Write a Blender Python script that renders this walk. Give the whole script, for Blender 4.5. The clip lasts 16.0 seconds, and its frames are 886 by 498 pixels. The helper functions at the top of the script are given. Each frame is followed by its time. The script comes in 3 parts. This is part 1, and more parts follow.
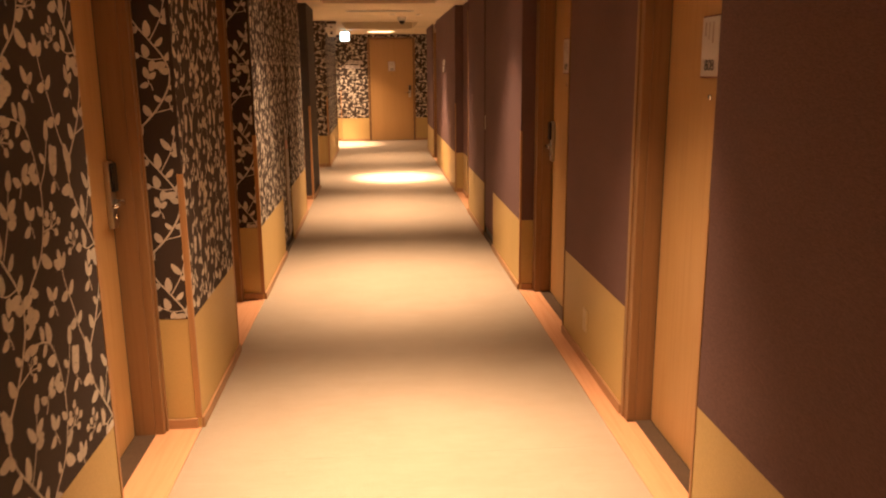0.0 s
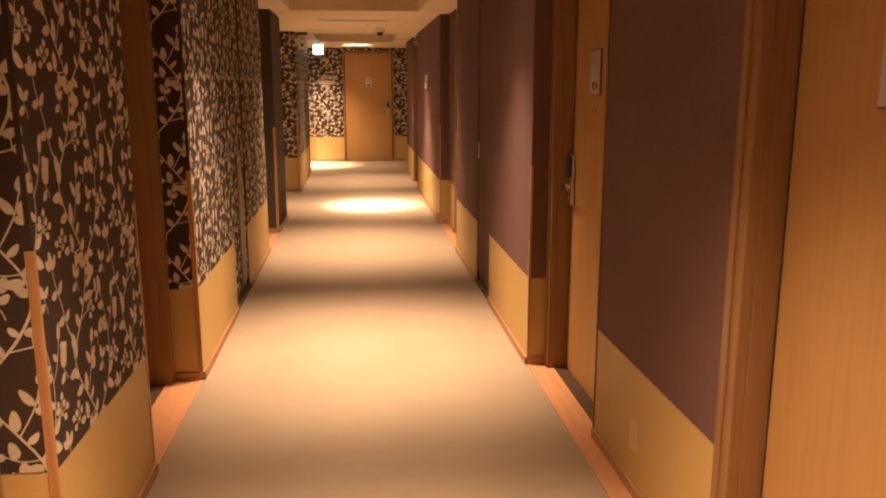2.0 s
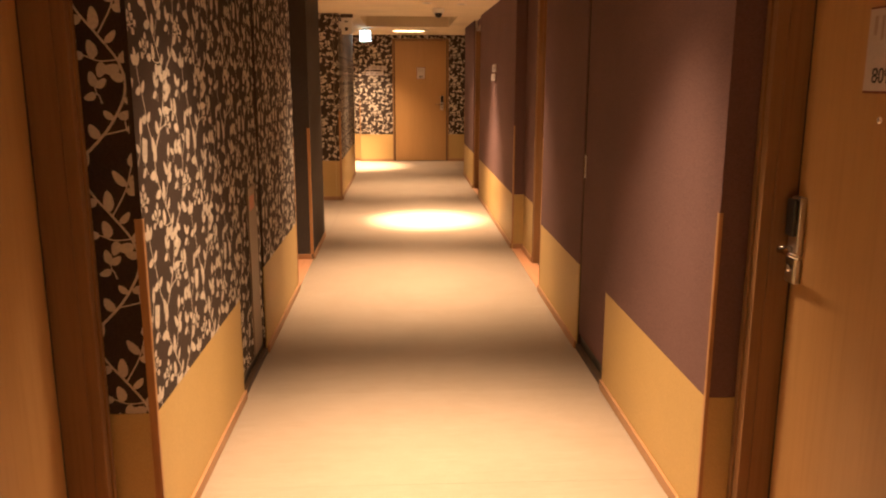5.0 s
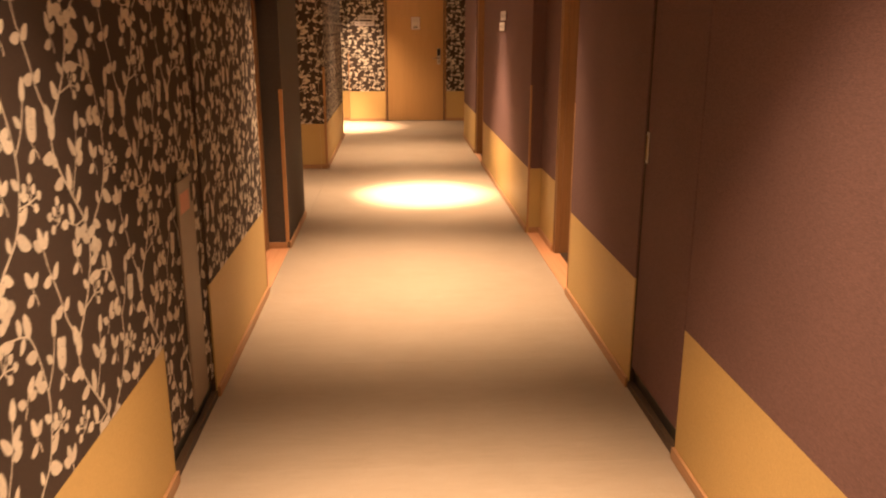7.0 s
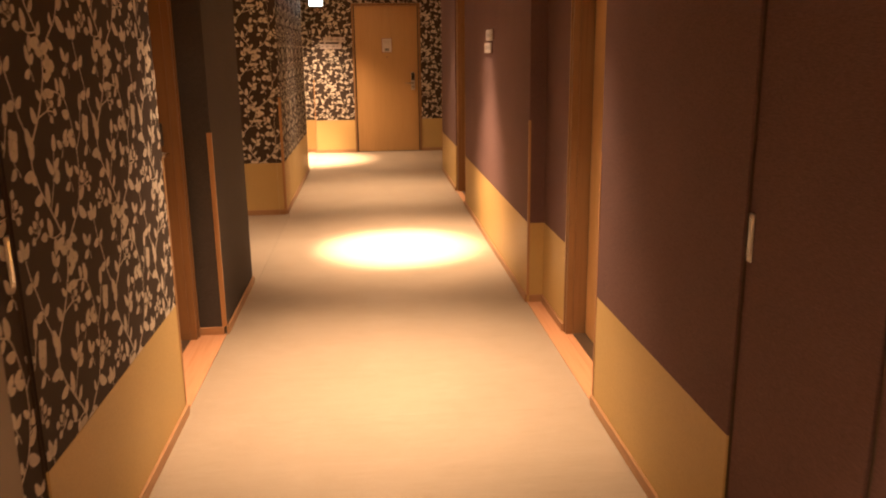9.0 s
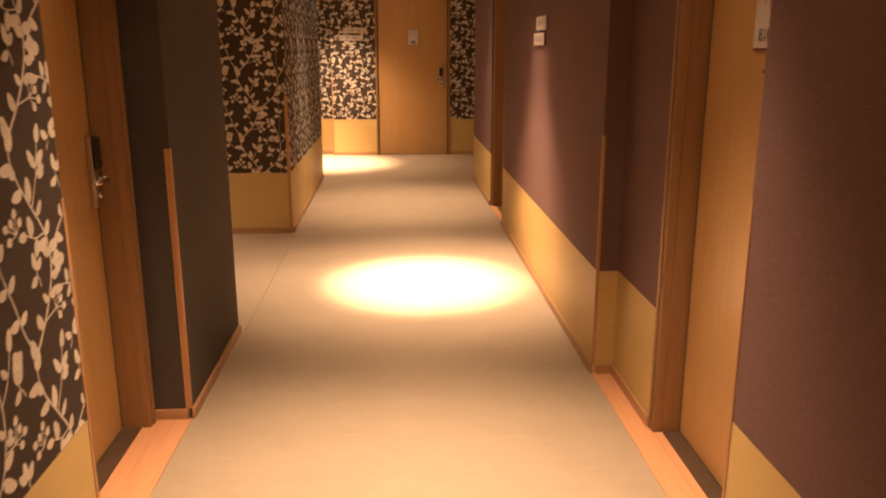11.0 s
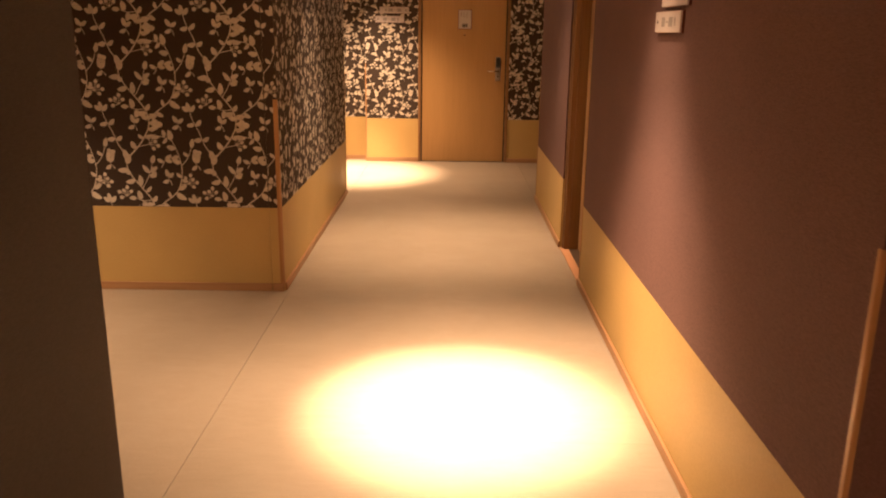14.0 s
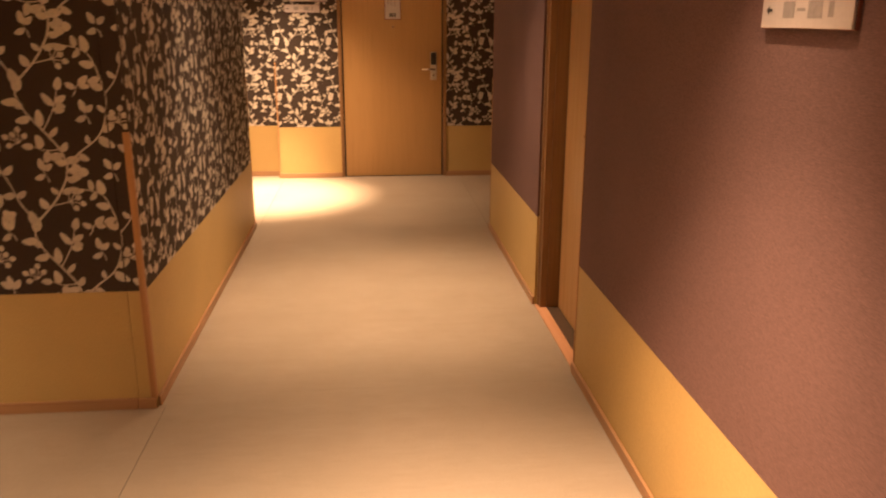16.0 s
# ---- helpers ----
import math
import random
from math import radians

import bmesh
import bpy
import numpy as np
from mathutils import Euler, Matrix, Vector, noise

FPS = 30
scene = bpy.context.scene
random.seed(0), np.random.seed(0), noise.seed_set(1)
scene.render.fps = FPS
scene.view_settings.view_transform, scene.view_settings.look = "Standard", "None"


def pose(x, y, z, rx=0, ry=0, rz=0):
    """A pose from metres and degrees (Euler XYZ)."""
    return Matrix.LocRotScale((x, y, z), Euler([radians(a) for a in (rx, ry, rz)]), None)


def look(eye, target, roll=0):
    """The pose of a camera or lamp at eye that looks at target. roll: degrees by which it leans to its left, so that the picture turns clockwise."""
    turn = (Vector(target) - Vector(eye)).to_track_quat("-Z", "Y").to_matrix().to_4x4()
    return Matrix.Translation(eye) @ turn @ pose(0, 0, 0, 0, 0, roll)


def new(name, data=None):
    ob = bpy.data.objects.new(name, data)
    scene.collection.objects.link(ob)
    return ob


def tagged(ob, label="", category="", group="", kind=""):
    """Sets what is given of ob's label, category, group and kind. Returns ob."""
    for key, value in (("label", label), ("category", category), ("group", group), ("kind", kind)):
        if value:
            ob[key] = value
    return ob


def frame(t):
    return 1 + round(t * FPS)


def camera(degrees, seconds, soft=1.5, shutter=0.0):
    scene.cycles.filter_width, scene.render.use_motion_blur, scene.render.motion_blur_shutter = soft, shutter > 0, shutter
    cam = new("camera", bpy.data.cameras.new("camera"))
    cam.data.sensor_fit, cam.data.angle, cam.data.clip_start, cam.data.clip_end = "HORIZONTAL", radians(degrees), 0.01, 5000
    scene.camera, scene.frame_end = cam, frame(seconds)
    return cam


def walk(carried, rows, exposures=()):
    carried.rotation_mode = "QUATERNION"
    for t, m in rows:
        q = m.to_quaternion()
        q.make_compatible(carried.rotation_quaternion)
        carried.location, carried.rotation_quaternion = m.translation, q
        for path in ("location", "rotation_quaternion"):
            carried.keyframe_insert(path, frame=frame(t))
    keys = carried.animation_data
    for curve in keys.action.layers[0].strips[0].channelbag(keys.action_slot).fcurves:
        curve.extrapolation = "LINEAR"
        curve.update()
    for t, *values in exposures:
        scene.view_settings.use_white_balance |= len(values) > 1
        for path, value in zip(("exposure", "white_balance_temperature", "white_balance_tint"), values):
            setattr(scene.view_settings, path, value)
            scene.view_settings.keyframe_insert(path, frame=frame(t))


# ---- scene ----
cam = camera(58.3, 16.0, 2.0, 0.4)
PATH = [
    (0, (0.217, 0.317, 1.464), (0.37, 2.262, 1.025), -0.5),
    (0.5, (0.25, 0.59, 1.47), (0.388, 2.544, 1.065), 0.6),
    (1, (0.198, 0.936, 1.467), (0.395, 2.886, 1.069), -0.0),
    (1.5, (0.212, 1.204, 1.469), (0.447, 3.151, 1.074), -1.0),
    (2, (0.245, 1.467, 1.478), (0.457, 3.414, 1.076), 0.0),
    (2.5, (0.219, 1.73, 1.479), (0.428, 3.677, 1.068), 0.1),
    (3, (0.223, 1.983, 1.473), (0.378, 3.933, 1.06), -0.6),
    (3.5, (0.246, 2.281, 1.482), (0.254, 4.243, 1.091), 0.3),
    (4, (0.196, 2.586, 1.475), (0.24, 4.547, 1.087), -0.1),
    (4.2, (0.185, 2.703, 1.479), (0.252, 4.662, 1.084), -0.3),
    (6.3, (0.194, 3.898, 1.452), (0.308, 5.832, 0.954), 0.5),
    (6.5, (0.201, 4.013, 1.455), (0.289, 5.942, 0.936), 0.8),
    (7, (0.182, 4.306, 1.449), (0.296, 6.23, 0.918), 0.1),
    (7.5, (0.214, 4.593, 1.456), (0.357, 6.52, 0.938), -1.4),
    (8, (0.28, 4.894, 1.467), (0.385, 6.831, 0.981), -0.1),
    (8.5, (0.249, 5.216, 1.461), (0.397, 7.152, 0.979), 0.0),
    (9, (0.245, 5.513, 1.459), (0.416, 7.447, 0.976), -0.7),
    (9.2, (0.265, 5.656, 1.463), (0.412, 7.591, 0.98), -0.6),
    (11.3, (0.264, 6.925, 1.436), (0.38, 8.859, 0.936), -0.0),
    (11.5, (0.277, 7.109, 1.451), (0.414, 9.039, 0.945), -0.4),
    (12, (0.296, 7.351, 1.448), (0.432, 9.278, 0.931), -1.1),
    (12.5, (0.33, 7.659, 1.444), (0.404, 9.59, 0.931), 0.4),
    (13, (0.319, 8.003, 1.457), (0.42, 9.93, 0.932), -0.8),
    (13.5, (0.346, 8.328, 1.448), (0.411, 10.254, 0.911), -1.2),
    (14, (0.363, 8.608, 1.444), (0.352, 10.536, 0.912), 0.7),
    (14.5, (0.338, 8.96, 1.455), (0.43, 10.88, 0.903), 0.4),
    (15, (0.344, 9.314, 1.447), (0.44, 11.23, 0.881), 0.8),
    (15.5, (0.328, 9.643, 1.439), (0.425, 11.561, 0.88), 1.6),
    (16, (0.293, 9.998, 1.462), (0.468, 11.911, 0.905), 0.1),
]
walk(cam, [(t, look(eye, target, roll)) for t, eye, target, roll in PATH], [(0, -0.05), (2.5, 0.0), (9.2, 0.0), (11.5, -0.12), (16, -0.14)])

# ---------------------------------------------------------------- light
WARM = (1.0, 0.640, 0.380)
world = bpy.data.worlds.new("world")
scene.world = world
world.use_nodes = True
world.node_tree.nodes["Background"].inputs[0].default_value = (0.02, 0.014, 0.008, 1)
world.node_tree.nodes["Background"].inputs[1].default_value = 0.2
# x, y, z, watts of the beam, beam cone, beam blend, watts of the wide spill
DOWNLIGHTS = [
    (0.44, 11.47, 2.205, 2750, 38, 1.0, 30, 600, 76),
    (0.80, 11.57, 2.205, 150, 64, 1.0, 0),
    (-0.60, 16.80, 2.205, 2150, 52, 1.0, 370),
    (-2.00, 11.75, 2.205, 330, 92, 1.0, 60),
]
for station, watts, wide in ((0.15, 500, 22), (2.97, 555, 22), (5.78, 500, 26), (8.82, 435, 28), (14.00, 255, 28)):
    DOWNLIGHTS += [(0.02, station, 2.47, watts, 72, 1.0, wide), (0.56, station, 2.47, watts, 72, 1.0, wide)]

# ---------------------------------------------------------------- materials


def material(name, rough=0.6, metal=0.0, spec=0.4):
    m = bpy.data.materials.new(name)
    m.use_nodes = True
    b = m.node_tree.nodes["Principled BSDF"]
    b.inputs["Roughness"].default_value = rough
    b.inputs["Metallic"].default_value = metal
    b.inputs["Specular IOR Level"].default_value = spec
    return m, m.node_tree, b


def link(nt, a, b):
    nt.links.new(a, b)


def coords(nt, scale):
    tc = nt.nodes.new("ShaderNodeTexCoord")
    mp = nt.nodes.new("ShaderNodeMapping")
    mp.inputs["Scale"].default_value = scale
    link(nt, tc.outputs["Object"], mp.inputs["Vector"])
    return mp.outputs[0]


def noise_node(nt, vec, scale, detail=4.0, rough=0.55):
    n = nt.nodes.new("ShaderNodeTexNoise")
    n.inputs["Scale"].default_value = scale
    n.inputs["Detail"].default_value = detail
    n.inputs["Roughness"].default_value = rough
    link(nt, vec, n.inputs["Vector"])
    return n.outputs["Fac"]


def ramp(nt, fac, stops):
    r = nt.nodes.new("ShaderNodeValToRGB")
    el = r.color_ramp.elements
    el[0].position, el[0].color = stops[0][0], (*stops[0][1], 1)
    el[1].position, el[1].color = stops[-1][0], (*stops[-1][1], 1)
    for p, c in stops[1:-1]:
        e = el.new(p)
        e.color = (*c, 1)
    link(nt, fac, r.inputs[0])
    return r.outputs[0]


def mixed(nt, a, b, fac, mode="MULTIPLY"):
    m = nt.nodes.new("ShaderNodeMix")
    m.data_type, m.blend_type = "RGBA", mode
    if isinstance(fac, float):
        m.inputs[0].default_value = fac
    else:
        link(nt, fac, m.inputs[0])
    link(nt, a, m.inputs[6])
    link(nt, b, m.inputs[7])
    return m.outputs[2]


def bump(nt, b, height, strength, dist):
    n = nt.nodes.new("ShaderNodeBump")
    n.inputs["Strength"].default_value = strength
    n.inputs["Distance"].default_value = dist
    link(nt, height, n.inputs["Height"])
    link(nt, n.outputs[0], b.inputs["Normal"])


def two_scale(name, dark, light, fine, coarse, rough, spec=0.35, bump_size=0.0006, bump_strength=0.3, stretch=(1, 1, 1), stain=0.85):
    """Colour that varies in fine grain and in wide soft stains, with fine relief."""
    m, nt, b = material(name, rough, 0.0, spec)
    v = coords(nt, stretch)
    g = noise_node(nt, v, fine, 5.0, 0.6)
    c1 = ramp(nt, g, [(0.3, dark), (0.7, light)])
    w = noise_node(nt, coords(nt, (1, 1, 1)), coarse, 3.0, 0.5)
    c2 = ramp(nt, w, [(0.3, (stain, stain, stain)), (0.7, (1, 1, 1))])
    link(nt, mixed(nt, c1, c2, 1.0), b.inputs["Base Color"])
    bump(nt, b, g, bump_strength, bump_size)
    return m


def weave(name, dark, light, rough=0.85, thread=(90, 90, 700)):
    """Woven wall cloth: thin uneven threads, mostly one way, with wide faint blotches."""
    m, nt, b = material(name, rough, 0.0, 0.22)
    g = noise_node(nt, coords(nt, thread), 1.0, 4.0, 0.6)
    g2 = noise_node(nt, coords(nt, (500, 500, 60)), 1.0, 2.0, 0.5)
    c1 = ramp(nt, g, [(0.3, dark), (0.7, light)])
    c2 = ramp(nt, g2, [(0.3, (0.82, 0.82, 0.82)), (0.7, (1, 1, 1))])
    w = ramp(nt, noise_node(nt, coords(nt, (1, 1, 1)), 2.2, 3.0, 0.5), [(0.3, (0.88, 0.88, 0.88)), (0.7, (1, 1, 1))])
    link(nt, mixed(nt, mixed(nt, c1, c2, 1.0), w, 1.0), b.inputs["Base Color"])
    bump(nt, b, g, 0.07, 0.0006)
    return m


def wood(name, dark, light, rough=0.45, along="z", scale=1.0):
    """Veneer: long grain lines with slow waves across."""
    m, nt, b = material(name, rough, 0.0, 0.4)
    s = {"z": (60, 60, 2.2), "y": (60, 2.2, 60), "x": (2.2, 60, 60)}[along]
    g = noise_node(nt, coords(nt, tuple(k * scale for k in s)), 1.0, 6.0, 0.65)
    broad = noise_node(nt, coords(nt, tuple(k * scale * 0.12 for k in s)), 1.0, 3.0, 0.5)
    c1 = ramp(nt, g, [(0.28, dark), (0.55, light), (0.8, tuple(k * 0.86 for k in light))])
    c2 = ramp(nt, broad, [(0.3, (0.94, 0.93, 0.91)), (0.7, (1, 1, 1))])
    link(nt, mixed(nt, c1, c2, 1.0), b.inputs["Base Color"])
    rr = ramp(nt, g, [(0.3, (rough + 0.1,) * 3), (0.7, (rough - 0.05,) * 3)])
    link(nt, rr, b.inputs["Roughness"])
    bump(nt, b, g, 0.15, 0.0004)
    return m


def carpet_material(name):
    m, nt, b = material(name, 0.95, 0.0, 0.12)
    loops = noise_node(nt, coords(nt, (260, 420, 260)), 1.0, 3.0, 0.6)
    rows = noise_node(nt, coords(nt, (9, 95, 9)), 1.0, 3.0, 0.55)
    wide = noise_node(nt, coords(nt, (1, 1, 1)), 1.6, 4.0, 0.6)
    c = ramp(nt, loops, [(0.3, (0.315, 0.250, 0.187)), (0.7, (0.465, 0.383, 0.302))])
    c = mixed(nt, c, ramp(nt, rows, [(0.32, (0.92, 0.915, 0.905)), (0.68, (1, 1, 1))]), 1.0)
    c = mixed(nt, c, ramp(nt, wide, [(0.3, (0.88, 0.87, 0.85)), (0.7, (1, 1, 1))]), 1.0)
    streak = noise_node(nt, coords(nt, (0.9, 16, 1)), 1.0, 4.0, 0.6)
    c = mixed(nt, c, ramp(nt, streak, [(0.32, (0.965, 0.962, 0.955)), (0.66, (1, 1, 1))]), 1.0)
    info = nt.nodes.new("ShaderNodeObjectInfo")
    c = mixed(nt, c, ramp(nt, info.outputs["Random"], [(0.0, (0.965, 0.96, 0.955)), (1.0, (1, 1, 1))]), 1.0)
    link(nt, c, b.inputs["Base Color"])
    b.inputs["Sheen Weight"].default_value = 0.15
    h = mixed(nt, loops, rows, 0.4, "MIX")
    bump(nt, b, h, 0.6, 0.003)
    return m


def glowing(name, colour, strength):
    m, nt, b = material(name, 0.5)
    b.inputs["Base Color"].default_value = (*colour, 1)
    b.inputs["Emission Color"].default_value = (*colour, 1)
    b.inputs["Emission Strength"].default_value = strength
    return m


def plain(name, colour, rough, metal=0.0):
    return two_scale(name, tuple(c * 0.88 for c in colour), tuple(min(1, c * 1.08) for c in colour), 40, 3, rough) if metal == 0 else metal_of(name, colour, rough)


def metal_of(name, colour, rough):
    m, nt, b = material(name, rough, 1.0)
    g = noise_node(nt, coords(nt, (30, 30, 600)), 1.0, 3.0)
    link(nt, ramp(nt, g, [(0.3, tuple(c * 0.85 for c in colour)), (0.7, colour)]), b.inputs["Base Color"])
    return m


def leaf_print(name):
    m, nt, b = material(name, 0.72, 0.0, 0.28)
    geo = nt.nodes.new("ShaderNodeNewGeometry")
    c1 = ramp(nt, geo.outputs["Random Per Island"], [(0.0, (0.60, 0.53, 0.445)), (1.0, (0.72, 0.645, 0.545))])
    w = ramp(nt, noise_node(nt, coords(nt, (1, 1, 1)), 120, 4.0), [(0.3, (0.8, 0.8, 0.8)), (0.7, (1, 1, 1))])
    link(nt, mixed(nt, c1, w, 1.0), b.inputs["Base Color"])
    return m


CARPET = carpet_material("beige_carpet")
CLOTH = weave("mauve_cloth", (0.138, 0.078, 0.075), (0.229, 0.132, 0.127))
DARKCLOTH = weave("charcoal_cloth", (0.058, 0.049, 0.044), (0.096, 0.082, 0.073))
PAPER = weave("dark_brown_wallpaper", (0.044, 0.031, 0.025), (0.078, 0.054, 0.043), 0.78, (300, 300, 300))
LEAF = leaf_print("leaf_print")
GOLD = two_scale("gold_wainscot", (0.50, 0.345, 0.130), (0.60, 0.425, 0.172), 260, 2.0, 0.55, 0.4, 0.0004, 0.2, (1, 1, 0.5), 0.9)
DOORWOOD = wood("door_veneer", (0.408, 0.236, 0.094), (0.455, 0.268, 0.109), 0.36)
FRAMEWOOD = wood("frame_veneer", (0.240, 0.128, 0.056), (0.292, 0.160, 0.072), 0.42)
TRIMWOOD = wood("trim_wood_upright", (0.36, 0.18, 0.075), (0.48, 0.26, 0.115), 0.4)
BASEWOOD = wood("baseboard_wood", (0.345, 0.190, 0.094), (0.425, 0.242, 0.124), 0.42, "y")
BASEWOOD_X = wood("baseboard_wood_across", (0.345, 0.190, 0.094), (0.425, 0.242, 0.124), 0.42, "x")
STRIPWOOD = wood("floor_strip_wood", (0.54, 0.275, 0.145), (0.61, 0.32, 0.175), 0.38, "y")
PLASTER = two_scale("ceiling_paper", (0.75, 0.64, 0.46), (0.83, 0.72, 0.53), 180, 1.5, 0.85, 0.2, 0.0006, 0.3)
THRESH = two_scale("dark_threshold", (0.060, 0.037, 0.023), (0.100, 0.063, 0.039), 120, 6, 0.5)
BLACK = two_scale("black_plastic", (0.010, 0.010, 0.010), (0.018, 0.017, 0.016), 200, 8, 0.35, 0.5)
STEEL = metal_of("satin_steel", (0.62, 0.58, 0.52), 0.28)
PLATESTEEL = two_scale("brushed_plate", (0.22, 0.165, 0.12), (0.29, 0.22, 0.16), 300, 4, 0.5, 0.3, 0.0002, 0.2, (1, 8, 0.3))
CHROME = metal_of("chrome", (0.85, 0.83, 0.80), 0.12)
WHITE = two_scale("white_plastic", (0.72, 0.70, 0.66), (0.80, 0.78, 0.74), 60, 5, 0.45)
PLATE = two_scale("plate_white", (0.52, 0.46, 0.445), (0.58, 0.515, 0.50), 80, 6, 0.4)
PLATERIM = two_scale("plate_rim", (0.16, 0.045, 0.03), (0.20, 0.06, 0.04), 80, 6, 0.4)
COVER = two_scale("cream_cover", (0.58, 0.44, 0.22), (0.64, 0.49, 0.26), 60, 5, 0.4)
INK = two_scale("ink", (0.035, 0.03, 0.03), (0.05, 0.045, 0.045), 80, 6, 0.6)
GREYINK = two_scale("grey_ink", (0.28, 0.25, 0.24), (0.36, 0.32, 0.31), 80, 6, 0.6)
FAINTINK = two_scale("faint_ink", (0.36, 0.28, 0.24), (0.44, 0.36, 0.32), 30, 9, 0.6)
REDLABEL = two_scale("red_label", (0.48, 0.17, 0.10), (0.58, 0.22, 0.14), 60, 6, 0.5)
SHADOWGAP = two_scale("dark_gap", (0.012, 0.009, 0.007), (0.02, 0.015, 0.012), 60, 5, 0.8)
LAMPGLOW = glowing("lamp_glow", (1.0, 0.80, 0.52), 9.0)
DISCGLOW = glowing("disc_glow", (1.0, 0.62, 0.32), 7.5)
EXITGLOW = glowing("exit_glow", (0.62, 0.90, 1.0), 8.0)

# ---------------------------------------------------------------- mesh helpers


def box(bm, x0, x1, y0, y1, z0, z1, bevel=0.0):
    vs = [bm.verts.new((x, y, z)) for x in (x0, x1) for y in (y0, y1) for z in (z0, z1)]
    fs = [bm.faces.new([vs[i] for i in q]) for q in ((0, 1, 3, 2), (4, 6, 7, 5), (0, 4, 5, 1), (2, 3, 7, 6), (0, 2, 6, 4), (1, 5, 7, 3))]
    if bevel:
        bmesh.ops.bevel(bm, geom=list({e for f in fs for e in f.edges}), offset=bevel, segments=2, affect="EDGES", profile=0.5)
    return bm


def boxed(*dims, bevel=0.0):
    return box(bmesh.new(), *dims, bevel=bevel)


def rod(bm, a, b, r, n=14, r2=None):
    a, b = Vector(a), Vector(b)
    m = Matrix.Translation((a + b) / 2) @ (b - a).to_track_quat("Z", "Y").to_matrix().to_4x4()
    bmesh.ops.create_cone(bm, cap_ends=True, segments=n, radius1=r, radius2=r if r2 is None else r2, depth=(b - a).length, matrix=m)
    return bm


def lathe(profile, n=32):
    """A turned shape about z from (radius, height) pairs."""
    bm = bmesh.new()
    rings = [[bm.verts.new((r * math.cos(2 * math.pi * i / n), r * math.sin(2 * math.pi * i / n), z)) for i in range(n)] for r, z in profile]
    for a, b in zip(rings, rings[1:]):
        for i in range(n):
            bm.faces.new((a[i], a[(i + 1) % n], b[(i + 1) % n], b[i]))
    return bm


def part(name, bm, mat, parent=None, label="", smooth=False):
    """Links a bmesh as one mesh object under a thing."""
    bmesh.ops.recalc_face_normals(bm, faces=bm.faces[:])
    me = bpy.data.meshes.new(name)
    bm.to_mesh(me)
    bm.free()
    me.materials.append(mat)
    if smooth:
        for p in me.polygons:
            p.use_smooth = True
    ob = new(name, me)
    ob.parent = parent
    if label:
        tagged(ob, label)
    return ob


def structure(name, label, category):
    return tagged(new(name), label, category, kind="structure")


def words(name, body, size, mat, parent, m, align="CENTER"):
    """Lettering as a thin mesh in the built-in font, in the xz plane of m."""
    cu = bpy.data.curves.new(name, "FONT")
    cu.body, cu.size, cu.align_x, cu.align_y, cu.extrude = body, size, align, "CENTER", 0.0004
    tmp = bpy.data.objects.new(name, cu)
    scene.collection.objects.link(tmp)
    me = bpy.data.meshes.new_from_object(tmp.evaluated_get(bpy.context.evaluated_depsgraph_get()))
    bpy.data.objects.remove(tmp)
    bpy.data.curves.remove(cu)
    me.materials.clear()
    me.materials.append(mat)
    me.transform(m @ pose(0, 0, 0, 90, 0, 0))
    ob = new(name, me)
    ob.parent = parent
    return ob


# ---------------------------------------------------------------- plan, in metres
XL, XR = -0.56, 1.14          # faces of the walls that stand forward
RL, RR = -0.755, 1.235        # faces at the back of the door recesses
CEIL = 2.21
DADO = 0.480
SKIRT = 0.045
END = 17.57
Y0 = -2.4

# ---------------------------------------------------------------- printed wallpaper
TILE_U, TILE_V = 0.470, 0.500


def leaf_shape(cx, cy, ang, ln, wd, bend=0.0):
    """A broad leaf with a short point: widest just below its middle."""
    pts = []
    for i in range(14):
        a = 2 * math.pi * i / 14
        u = 0.5 + 0.5 * math.cos(a)
        w = wd * 0.56 * math.sin(a) * (1.22 - 0.50 * u)
        x, y = ln * u, w + bend * ln * u * (1 - u)
        pts.append((cx + x * math.cos(ang) - y * math.sin(ang), cy + x * math.sin(ang) + y * math.cos(ang)))
    return pts


